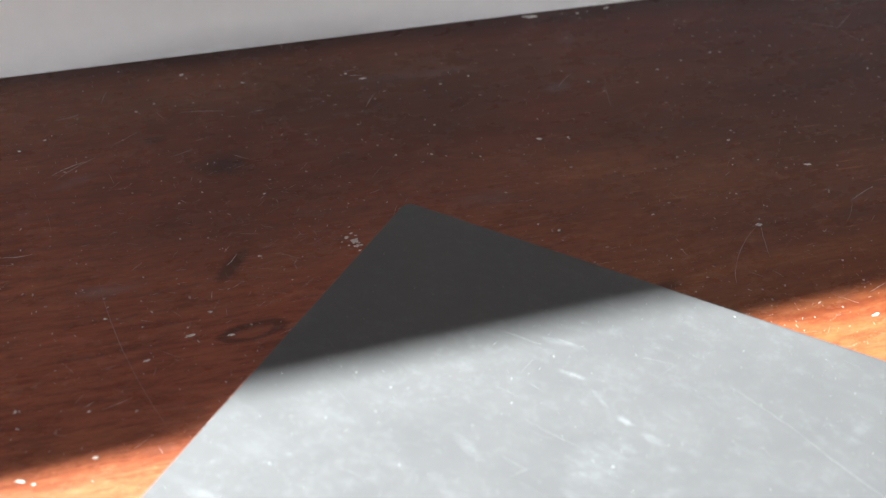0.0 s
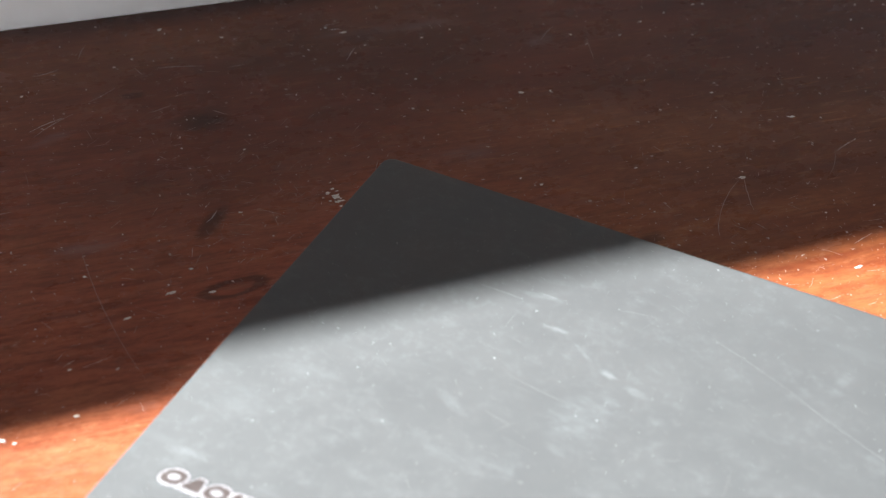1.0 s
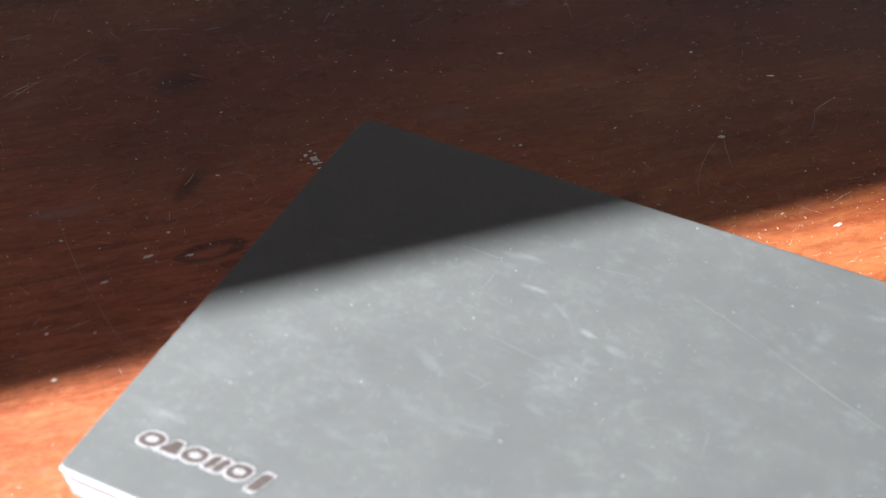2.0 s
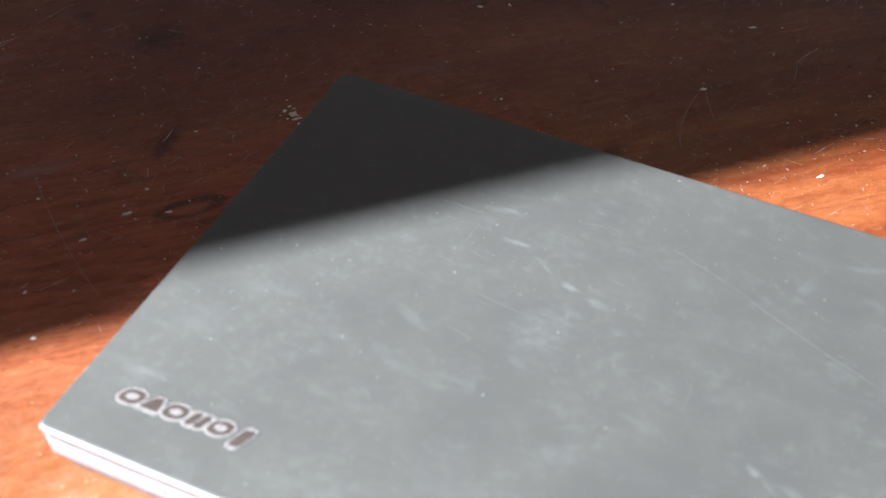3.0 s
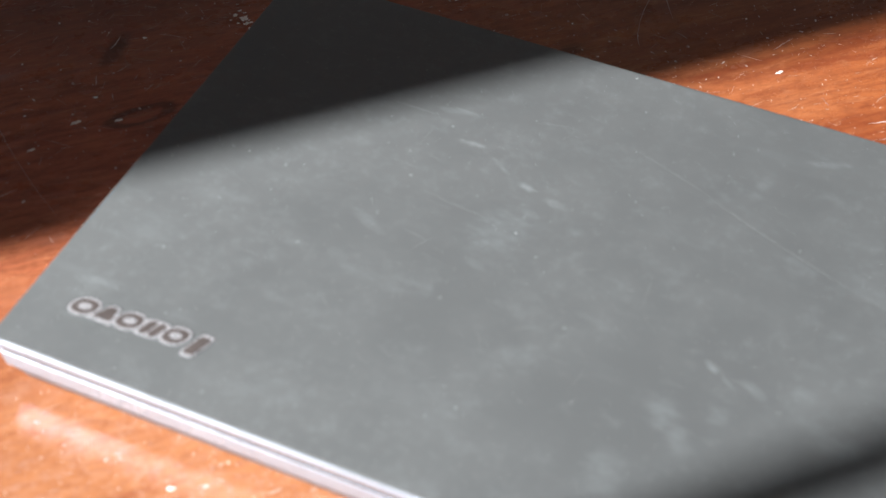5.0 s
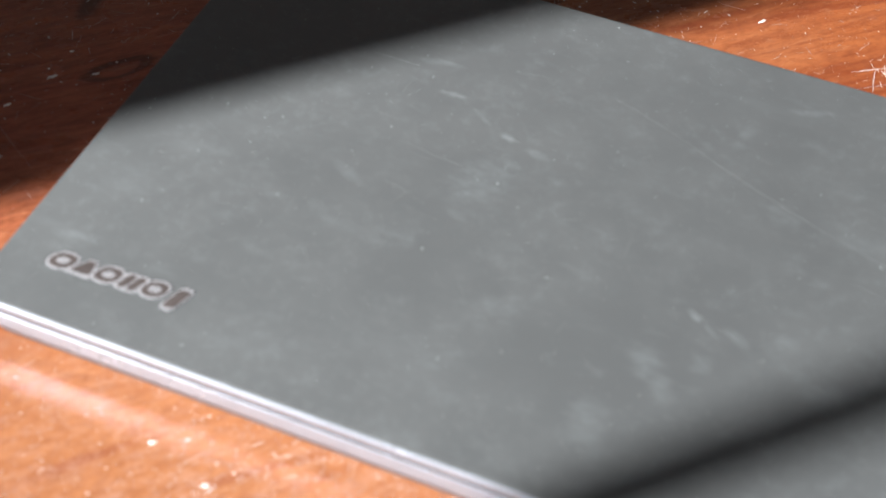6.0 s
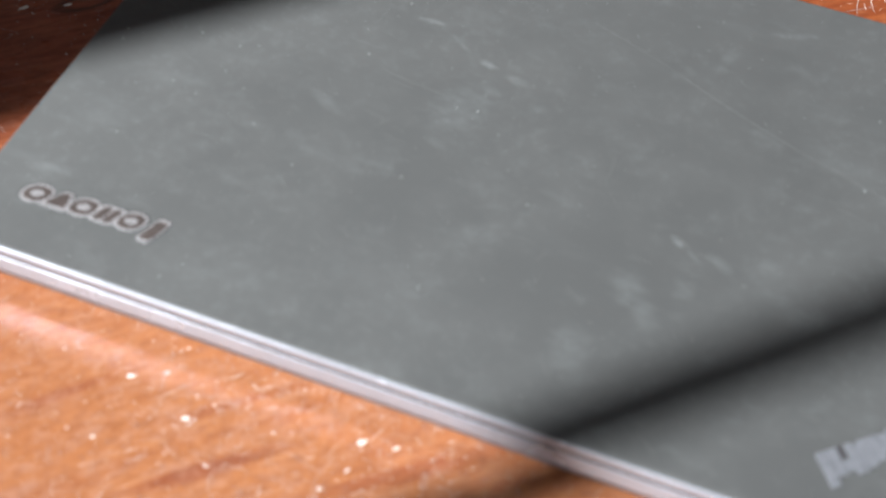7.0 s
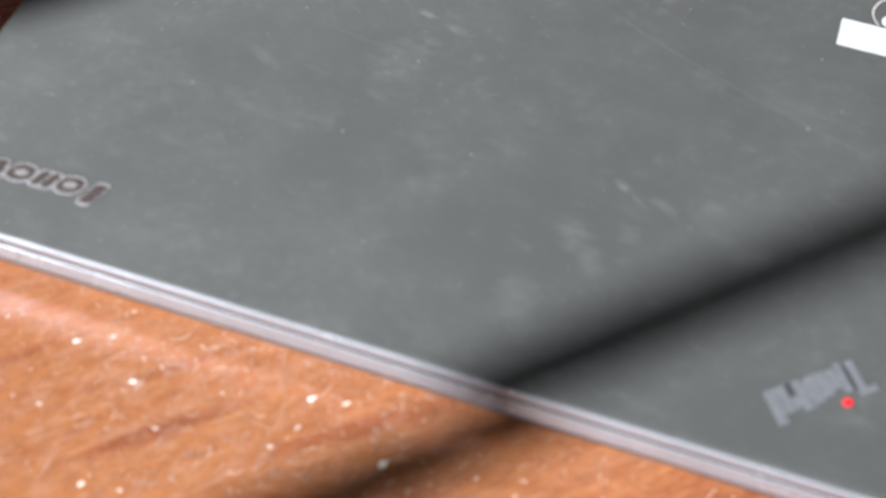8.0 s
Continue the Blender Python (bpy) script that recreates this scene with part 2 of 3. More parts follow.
CLEAR_RING = plain_material("pale_print", (0.50, 0.49, 0.49), 0.45, 0.0, 300, 0.1)
RUBBER = plain_material("black_rubber", (0.02, 0.02, 0.02), 0.8, 0.0, 200, 0.2)
CHIP = plain_material("old_white_paint", (0.87, 0.83, 0.79), 0.7, 0.0, 900, 0.18, 0.0002)
FLECK = mixed_material("paint_fleck", (0.36, 0.24, 0.20), (0.92, 0.88, 0.85), 0.7)
SCRATCH = mixed_material("scratched_varnish", (0.19, 0.090, 0.070), (0.74, 0.62, 0.58), 1.2)
WORN = mixed_material("worn_spot", (0.34, 0.17, 0.11), (0.86, 0.70, 0.62), 1.0)
DEEP_SCRATCH = mixed_material("deep_pale_scratch", (0.20, 0.12, 0.105), (0.90, 0.84, 0.82), 0.6, True)
LID_SCRATCH = mixed_material("pale_lid_scratch", (0.12, 0.13, 0.135), (0.25, 0.275, 0.285))
DUST = mixed_material("pale_dust", (0.17, 0.20, 0.205), (0.66, 0.74, 0.75), 1.6)
PLASTER = plain_material("white_wall_paint", (0.90, 0.885, 0.845), 0.75, 0.0, 9, 0.03, 0.0008)
# unseen ceiling, walls and floor: dark colours chosen to cut light on the table
CEILING_DARK = plain_material("unseen_dark_ceiling", (0.09, 0.06, 0.04), 0.6, 0.0, 7, 0.2)
BEIGE = plain_material("unseen_dark_beige", (0.18, 0.17, 0.16), 0.75, 0.0, 9, 0.05, 0.0008)
FLOOR_WOOD = plain_material("brown_floor", (0.07, 0.042, 0.028), 0.5, 0.0, 6, 0.3)
IRON = plain_material("painted_iron", (0.08, 0.08, 0.08), 0.5, 0.3, 60, 0.2)


# ---- mesh helpers ----
def part(name, bm, material, parent=None, label=""):
    """Links a bmesh as one mesh object, under a thing or a part."""
    me = bpy.data.meshes.new(name)
    bm.to_mesh(me)
    bm.free()
    me.materials.append(material)
    ob = new(name, me)
    if parent:
        ob.parent = parent
    return tagged(ob, label)


def smooth(ob, degrees=35):
    for f in ob.data.polygons:
        f.use_smooth = True
    ob.data.set_sharp_from_angle(angle=radians(degrees))
    return ob


def box(x0, x1, y0, y1, z0, z1, soft=0.0):
    bm = bmesh.new()
    bmesh.ops.create_cube(bm, size=1)
    for v in bm.verts:
        v.co = Vector((x0 + (v.co.x + 0.5) * (x1 - x0), y0 + (v.co.y + 0.5) * (y1 - y0), z0 + (v.co.z + 0.5) * (z1 - z0)))
    if soft:
        bmesh.ops.bevel(bm, geom=bm.edges[:], offset=soft, segments=3, affect="EDGES", profile=0.5)
    return bm


def corner_outline(x0, x1, y0, y1, r, steps=8, front_r=None):
    pts = []
    f = front_r or r
    for cx, cy, start, r in ((x1 - f, y0 + f, -90, f), (x1 - r, y1 - r, 0, r), (x0 + r, y1 - r, 90, r), (x0 + f, y0 + f, 180, f)):
        for k in range(steps + 1):
            w = radians(start + 90 * k / steps)
            pts.append((cx + r * math.cos(w), cy + r * math.sin(w)))
    return pts


def slab(size_at, steps=8, front_r=0.0032):
    """A lofted slab with round corners. size_at: rows of (z, inset of the front, inset of the other sides)."""
    bm = bmesh.new()
    rings = []
    for z, front, rest in size_at:
        r = max(0.0012, LAPTOP_R - rest)
        rings.append([bm.verts.new((x, y, z)) for x, y in corner_outline(rest, LAPTOP_X - rest, front, LAPTOP_Y - rest, r, steps, front_r)])
    for low, high in zip(rings, rings[1:]):
        for k in range(len(low)):
            j = (k + 1) % len(low)
            bm.faces.new((low[k], low[j], high[j], high[k]))
    bm.faces.new(rings[-1])
    bm.faces.new(rings[0][::-1])
    return bm


def plate(outline, z0, z1, inset=0.0):
    """A flat plate of any outline, its upper rim drawn in by inset times its size."""
    bm = bmesh.new()
    cx = sum(p[0] for p in outline) / len(outline)
    cy = sum(p[1] for p in outline) / len(outline)
    low = [bm.verts.new((x, y, z0)) for x, y in outline]
    high = [bm.verts.new((x + (cx - x) * inset, y + (cy - y) * inset, z1)) for x, y in outline]
    for k in range(len(low)):
        j = (k + 1) % len(low)
        bm.faces.new((low[k], low[j], high[j], high[k]))
    bm.faces.new(high)
    bmesh.ops.recalc_face_normals(bm, faces=bm.faces[:])
    return bm


def ellipse(cx, cy, rx, ry, n=28, power=2.0, slant=0.0, turn=0.0):
    pts = []
    for k in range(n):
        w = 2 * math.pi * k / n
        c, s = math.cos(w), math.sin(w)
        x = rx * math.copysign(abs(c) ** (2 / power), c)
        y = ry * math.copysign(abs(s) ** (2 / power), s)
        x += slant * y
        ct, st = math.cos(turn), math.sin(turn)
        pts.append((cx + x * ct - y * st, cy + x * st + y * ct))
    return pts


def ragged(rng, size, n=9, stretch=1.6):
    """The outline of a chip about size long."""
    pts = []
    for k in range(n):
        w = 2 * math.pi * k / n
        r = size * 0.5 * rng.uniform(0.38, 1.0)
        pts.append((r * math.cos(w), r * math.sin(w) / stretch))
    return pts


def strip(verts, faces, p, q, width, bend, z, rng, steps=6):
    """Adds a thin tapering curved ribbon from p to q to the lists of a mesh."""
    p, q = Vector(p), Vector(q)
    along = q - p
    side = Vector((-along.y, along.x))
    side.normalize()
    first = len(verts)
    for k in range(steps + 1):
        f = k / steps
        c = p + along * f + side * (bend * along.length * 4 * f * (1 - f) + rng.uniform(-0.3, 0.3) * width)
        w = width * (0.25 + 0.75 * math.sin(math.pi * min(0.95, max(0.05, f)))) * rng.uniform(0.6, 1.1) / 2
        verts.append((*(c + side * w), z))
        verts.append((*(c - side * w), z))
    for k in range(steps):
        i = first + 2 * k
        faces.append((i, i + 1, i + 3, i + 2))


def mesh_of(name, verts, faces, material, parent=None, label=""):
    me = bpy.data.meshes.new(name)
    me.from_pydata(verts, [], faces)
    me.materials.append(material)
    ob = new(name, me)
    if parent:
        ob.parent = parent
    return tagged(ob, label)


# ---- the room ----
X0, X1, Y0, TOP, LOW = -1.15, 2.4, -2.8, 1.75, -0.75
T = 0.12
JAMB, FAR_JAMB, SILL, HEAD = -0.3318, -0.86, 0.58, 1.42      # the window's opening


def structure(name, bm, material, label, category):
    ob = part(name, bm, material)
    ob.matrix_world = ROOM
    return tagged(ob, label, category, kind="structure")


# floor, ceiling and east wall are unseen, added to hold down bounced light
structure("floor", box(X0 - T, X1 + T, Y0 - T, T, LOW - 0.10, LOW), FLOOR_WOOD, "unseen brown wooden floor, kept dark to cut bounced light", "floor")
structure("ceiling", box(X0 - T, X1 + T, Y0 - T, T, TOP, TOP + 0.1), CEILING_DARK, "unseen dark brown ceiling that cuts light on the table", "ceiling")
structure("wall_north", box(X0 - T, X1 + T, 0.0, T, LOW, TOP), PLASTER, "smooth white painted wall behind the table", "wall")
structure("wall_east", box(X1, X1 + T, Y0, 0.0, LOW, TOP), BEIGE, "unseen beige wall, kept dark to cut bounced light", "wall")


def pierced(blocks, south=False):
    """A wall with an opening, as blocks (from, to, low, high) in one mesh."""
    bm = bmesh.new()
    for p, q, z0, z1 in blocks:
        me = bpy.data.meshes.new("block")
        b = box(p, q, Y0 - T, Y0, z0, z1) if south else box(X0 - T, X0, p, q, z0, z1)
        b.to_mesh(me)
        b.free()
        bm.from_mesh(me)
        bpy.data.meshes.remove(me)
    return bm


# unseen wall; its low opening is added for the fill lamp
structure("wall_south", pierced([(X0 - T, -0.6, LOW, TOP), (1.4, X1 + T, LOW, TOP), (-0.6, 1.4, LOW, 0.10), (-0.6, 1.4, 0.60, TOP)], True), BEIGE,
          "unseen beige wall with a wide low opening added for the fill lamp", "wall")
structure("wall_west", pierced([(JAMB, 0.0, LOW, TOP), (Y0, FAR_JAMB, LOW, TOP), (FAR_JAMB, JAMB, LOW, SILL), (FAR_JAMB, JAMB, HEAD, TOP)]), BEIGE, "beige painted wall with a window opening", "wall")


def window_bars():
    """Round upright bars in the opening, whose thin shadow crosses the table."""
    bars = new("window_1")
    bars.matrix_world = ROOM
    tagged(bars, "open window with dark upright iron bars", "window", kind="structure")
    for k in range(2):
        bm = bmesh.new()
        bmesh.ops.create_cone(bm, cap_ends=True, segments=20, radius1=0.0116, radius2=0.0116, depth=HEAD - SILL,
                              matrix=Matrix.Translation((-1.20, -0.5438 - 0.222 * k, (HEAD + SILL) / 2)))
        smooth(part("bar", bm, IRON, bars))


window_bars()


# ---- the table ----
def table():
    top_z, depth = 0.0, 0.78
    thing = new("table")
    thing.matrix_world = ROOM @ pose(0, 0, LOW)
    tagged(thing, "scratched dark red-brown varnished wooden table against the wall", "table")

    def under(ob):
        ob.matrix_basis = pose(0, 0, -LOW)
        return ob

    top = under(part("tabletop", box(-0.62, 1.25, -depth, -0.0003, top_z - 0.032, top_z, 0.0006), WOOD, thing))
    for x in (-0.56, 1.19):
        for y in (-0.72, -0.06):
            under(part("leg", box(x - 0.03, x + 0.03, y - 0.03, y + 0.03, LOW, top_z - 0.033, 0.003), WOOD, thing))
    for y in (-0.72, -0.06):
        under(part("apron", box(-0.529, 1.159, y - 0.011, y + 0.011, top_z - 0.13, top_z - 0.033, 0.002), WOOD, thing))
    return top


tabletop = table()

# x, y, length in millimetres: chips and spots of white paint on the far half of the table
CHIPS_FAR = [(-0.011, -0.04, 1.1), (-0.003, -0.047, 2), (0.109, -0.004, 4.4), (0.138, -0.007, 1.5), (0.157, -0.005, 2),
             (0.072, -0.126, 2), (0.087, -0.128, 1.1), (0.143, -0.087, 1.1), (0.168, -0.151, 1.3), (0.198, -0.181, 2),
             (0.175, -0.171, 0.7), (0.16, -0.172, 0.7), (0.151, -0.221, 2.2), (0.22, -0.207, 0.7), (0.172, -0.294, 2),
             (-0.004, -0.122, 0.9), (0.099, -0.234, 0.7), (0.055, -0.201, 1.3), (0.047, -0.194, 0.9), (0.196, -0.067, 1.3),
             (0.117, -0.08, 1.1)]
CHIPS_LEFT = [(-0.098, -0.02, 1.8), (-0.067, -0.036, 1.5), (-0.044, -0.181, 1.3), (-0.041, -0.189, 1.8), (-0.042, -0.184, 1.1),
              (-0.037, -0.156, 0.7), (-0.086, -0.185, 1.3), (-0.125, -0.231, 2.4), (-0.108, -0.235, 1.8), (-0.114, -0.218, 1.3),
              (-0.159, -0.211, 1.1), (-0.145, -0.242, 1.8), (-0.171, -0.266, 1.1), (-0.171, -0.292, 1.5), (-0.2, -0.297, 2),
              (-0.195, -0.3, 1.1), (-0.075, -0.138, 1.1), (-0.187, -0.073, 1.1), (-0.174, -0.066, 1.1)]
CHIPS_NEAR = [(-0.129, -0.419, 1.7), (-0.118, -0.422, 0.9), (-0.117, -0.441, 1.7), (-0.068, -0.469, 2), (-0.076, -0.477, 1),
              (-0.059, -0.475, 1.4), (-0.057, -0.499, 2.2), (-0.086, -0.48, 1), (-0.116, -0.46, 0.9), (-0.146, -0.437, 0.9),
              (-0.142, -0.469, 1.4), (-0.132, -0.476, 1), (-0.033, -0.515, 0.9), (-0.093, -0.456, 0.7)]
# from x, y to x, y: single scratches in the varnish
SCRATCHES = [(-0.159, -0.185, -0.142, -0.282), (-0.167, -0.049, -0.154, -0.046), (-0.12, -0.057, -0.116, -0.054), (-0.116, -0.054, -0.113, -0.061),
             (0.263, -0.047, 0.283, -0.059), (0.283, -0.059, 0.297, -0.047), (0.194, -0.229, 0.205, -0.214), (0.205, -0.214, 0.22, -0.207),
             (0.15, -0.221, 0.126, -0.247), (0.151, -0.222, 0.145, -0.243), (0.099, -0.081, 0.11, -0.07), (0.124, -0.084, 0.12, -0.106),
             (-0.173, -0.098, -0.156, -0.09), (0.13, -0.252, 0.135, -0.257), (0.141, -0.254, 0.144, -0.26), (-0.103, -0.092, -0.115, -0.096),
             (-0.102, -0.188, -0.096, -0.181), (-0.201, -0.157, -0.186, -0.158), (-0.008, -0.075, -0, -0.063), (-0.104, -0.057, -0.081, -0.061),
             (-0.143, -0.039, -0.138, -0.026), (0.121, -0.258, 0.127, -0.246)]
SCRATCHES_NEAR = [(0.191, -0.336, 0.209, -0.339), (0.203, -0.337, 0.193, -0.35), (0.187, -0.346, 0.204, -0.348), (0.208, -0.336, 0.201, -0.351),
                  (-0.08, -0.491, -0.079, -0.499), (-0.118, -0.444, -0.114, -0.442), (-0.13, -0.473, -0.118, -0.48), (-0.142, -0.079, -0.128, -0.07),
                  (-0.0693, -0.0657, -0.0602, -0.0652), (-0.0120, -0.0380, -0.0020, -0.0365), (-0.0100, -0.0425, -0.0030, -0.0435), (0.2815, -0.0592, 0.2874, -0.0753),
                  (-0.1711, -0.1026, -0.1511, -0.0878)]


def paint_chips():
    rng = random.Random(4)
    shapes = []
    for k in range(6):
        bm = plate(ragged(rng, 0.00118, rng.choice((11, 13, 16)), rng.uniform(1.4, 2.6)), 0.0, 0.00009, 0.12)
        me = bpy.data.meshes.new("paint_chip")
        bm.to_mesh(me)
        bm.free()
        me.materials.append(CHIP)
        shapes.append(me)
    crumbs = [(-0.0412 + rng.gauss(0, 0.0018), -0.1865 + rng.gauss(0, 0.0036), rng.uniform(0.6, 1.4)) for k in range(20)]
    for x, y, mm in CHIPS_FAR + CHIPS_LEFT + CHIPS_NEAR + crumbs:
        ob = new("paint_chip", rng.choice(shapes))
        ob.parent = tabletop
        ob.matrix_basis = pose(x, y, 0.0001, 0, 0, rng.uniform(-25, 30)) @ Matrix.Diagonal((mm * 2.05, mm * 2.05, 1.5, 1))


def scratches():
    rng = random.Random(8)
    for k, (x0, y0, x1, y1) in enumerate(SCRATCHES + SCRATCHES_NEAR):
        verts, faces = [], []
        wide = 0.00022 if k == 0 else rng.uniform(0.00030, 0.00062)
        strip(verts, faces, (x0, y0), (x1, y1), wide, rng.uniform(-0.06, 0.06), 0.00012, rng, 10)
        mesh_of("scratch", verts, faces, SCRATCH if k in (0, 8, 9) else DEEP_SCRATCH, tabletop)
    for k in range(16):
        x, y, w = rng.gauss(0.208, 0.009), rng.gauss(-0.344, 0.007), rng.choice((0.1, 0.3, 1.2, 1.5)) + rng.gauss(0, 0.15)
        verts, faces = [], []
        long = rng.uniform(0.002, 0.006)
        strip(verts, faces, (x, y), (x + long * math.cos(w), y + long * math.sin(w)), rng.uniform(0.00015, 0.0003), 0.02, 0.00013, rng, 6)
        mesh_of("scratch", verts, faces, CHIP, tabletop)
    # hair-fine scratches all over, thicker where things have been pushed about
    verts, faces = [], []
    for k in range(3400):
        x, y = rng.uniform(-0.36, 0.62), rng.uniform(-0.66, -0.005)
        if k % 3 == 0:
            x, y = rng.gauss(-0.10, 0.06), rng.gauss(-0.17, 0.07)
        elif k % 3 == 1:
            x, y = (rng.gauss(0.12, 0.08), rng.gauss(-0.23, 0.05)) if k % 2 else (rng.gauss(-0.07, 0.05), rng.gauss(-0.46, 0.04))
        if not -0.60 < x < 1.2 or not -0.76 < y < -0.004:
            continue
        long = min(0.03, rng.expovariate(1 / 0.0028))
        w = rng.gauss(0.15, 0.5) if rng.random() < 0.6 else rng.uniform(0, math.pi)
        strip(verts, faces, (x, y), (x + long * math.cos(w), y + long * math.sin(w)), rng.uniform(0.00008, 0.00034) * rng.uniform(0.5, 1.2), rng.gauss(0, 0.006), 0.0001, rng, 4)
    for k in range(2200):
        x, y = rng.gauss(-0.07, 0.055), rng.gauss(-0.455, 0.045)
        long, w = rng.uniform(0.0006, 0.0035), rng.uniform(0, math.pi)
        strip(verts, faces, (x, y), (x + long * math.cos(w), y + long * math.sin(w)), rng.uniform(0.00008, 0.00030), rng.gauss(0, 0.04), 0.0001, rng, 3)
    tagged(mesh_of("surface_wear", verts, faces, SCRATCH, tabletop), kind="stuff")
    verts, faces = [], []
    for k in range(760):
        x, y = (rng.gauss(-0.08, 0.05), rng.gauss(-0.465, 0.04)) if k % 3 else (rng.gauss(0.20, 0.05), rng.gauss(-0.315, 0.035))
        long, w = min(0.008, rng.expovariate(1 / (0.0026 if k % 3 else 0.0014))), (rng.gauss(0.1, 0.3) if rng.random() < 0.6 else rng.uniform(0, math.pi))
        strip(verts, faces, (x, y), (x + long * math.cos(w), y + long * math.sin(w)), rng.uniform(0.00012, 0.00042) * (1.35 if k % 3 else 0.9), rng.gauss(0, 0.07), 0.00013, rng, 4)
    tagged(mesh_of("surface_wear", verts, faces, WORN, tabletop), kind="stuff")


def flecks(name, count, material, parent, area, z, small, large, seed):
    """Very many specks, joined in one mesh."""
    rng = random.Random(seed)
    x0, x1, y0, y1 = area
    verts, faces = [], []
    for k in range(count):
        x, y = rng.uniform(x0, x1), rng.uniform(y0, y1)
        size = small + (large - small) * rng.random() ** 2.5
        turn = rng.uniform(0, math.pi)
        first = len(verts)
        for px, py in ragged(rng, size, 6, rng.uniform(1.0, 3.2)):
            verts.append((x + px * math.cos(turn) - py * math.sin(turn), y + px * math.sin(turn) + py * math.cos(turn), z))
        faces.append(tuple(range(first, first + 6)))
    return tagged(mesh_of(name, verts, faces, material, parent), kind="stuff")


# ---- the laptop ----
LAPTOP_X, LAPTOP_Y, LAPTOP_Z, LAPTOP_R = 0.331, 0.226, 0.025, 0.0055
# from x, y to x, y: scratches on the lid
LID_SCRATCHES = [(0.169, 0.181, 0.203, 0.168), (0.203, 0.1676, 0.2634, 0.1425), (0.2634, 0.1425, 0.307, 0.1287), (0.097, 0.174, 0.107, 0.1735), (0.106, 0.1575, 0.117, 0.157),
                 (0.138, 0.1435, 0.144, 0.1425), (0.105, 0.1255, 0.131, 0.122), (0.106, 0.104, 0.116, 0.102), (0.129, 0.179, 0.145, 0.182),
                 (0.074, 0.167, 0.092, 0.167), (0.224, 0.091, 0.231, 0.087), (0.234, 0.086, 0.243, 0.084)]
LID_DOTS = [(0.029, 0.117), (0.036, 0.117), (0.101, 0.163), (0.158, 0.222), (0.052, 0.116), (0.058, 0.119), (0.026, 0.084), (0.097, 0.131),
            (0.089, 0.113), (0.144, 0.119), (0.032, 0.060), (0.074, 0.082), (0.038, 0.090), (0.214, 0.201), (0.131, 0.079), (0.280, 0.136), (0.2805, 0.1355), (0.2794, 0.1715),
            (0.290, 0.148), (0.172, 0.048), (0.154, 0.037), (0.076, 0.009), (0.053, 0.102), (0.175, 0.084), (0.179, 0.153), (0.320, 0.0495)]


def laptop():
    thing = new("laptop")
    tagged(thing, "closed dark grey laptop with silver edge lying on the table", "laptop")
    smooth(part("base_underside", slab([(0.0014, 0.0060, 0.0062), (0.0020, 0.0050, 0.0050), (0.0096, 0.0021, 0.0024), (0.0104, 0.0019, 0.0020)]), SILVER_GREY, thing, "satin grey tapered underside"), 28)
    smooth(part("base", slab([(0.0104, 0.0016, 0.0016), (0.0109, 0.0011, 0.0012), (0.0183, 0.0003, 0.0006), (0.0185, 0.0005, 0.001)]), SILVER, thing, "silver base edge"), 8)
    part("seam", slab([(0.0184, 0.0007, 0.0012), (0.0201, 0.0007, 0.0012)]), SEAM, thing, "dark gap under the lid")
    lid = smooth(part("lid", slab([(0.0200, 0.0008, 0.001), (0.0202, 0.0005, 0.0004), (0.0240, 0.0, 0.0002), (0.0244, 0.0004, 0.0004)], front_r=0.0014), SILVER, thing, "silver lid rim"), 8)
    cover = smooth(part("lid_cover", slab([(0.0240, 0.0010, 0.0002), (0.0245, 0.0007, 0.0), (0.0248, 0.0009, 0.0002), (0.0250, 0.0015, 0.0008)]), LID, lid, "dusty soft dark grey lid surface"), 40)
    for x in (0.03, LAPTOP_X - 0.03):
        for y in (0.022, LAPTOP_Y - 0.022):
            bm = bmesh.new()
            bmesh.ops.create_cone(bm, cap_ends=True, segments=20, radius1=0.006, radius2=0.0055, depth=0.0018, matrix=Matrix.Translation((x, y, 0.0009)))
            part("rubber_foot", bm, RUBBER, thing)
    return thing, lid


the_laptop, lid = laptop()
Z = LAPTOP_Z


def wedge(cx, cy, rx, ry, slant):
    """A blunt wedge, wide towards the front edge."""
    return [(cx + rx * u + slant * ry * v, cy + ry * v) for u, v in ((-1.0, -1.0), (1.0, -1.0), (0.98, -0.6), (0.36, 1.0), (-0.36, 1.0), (-0.98, -0.6))]


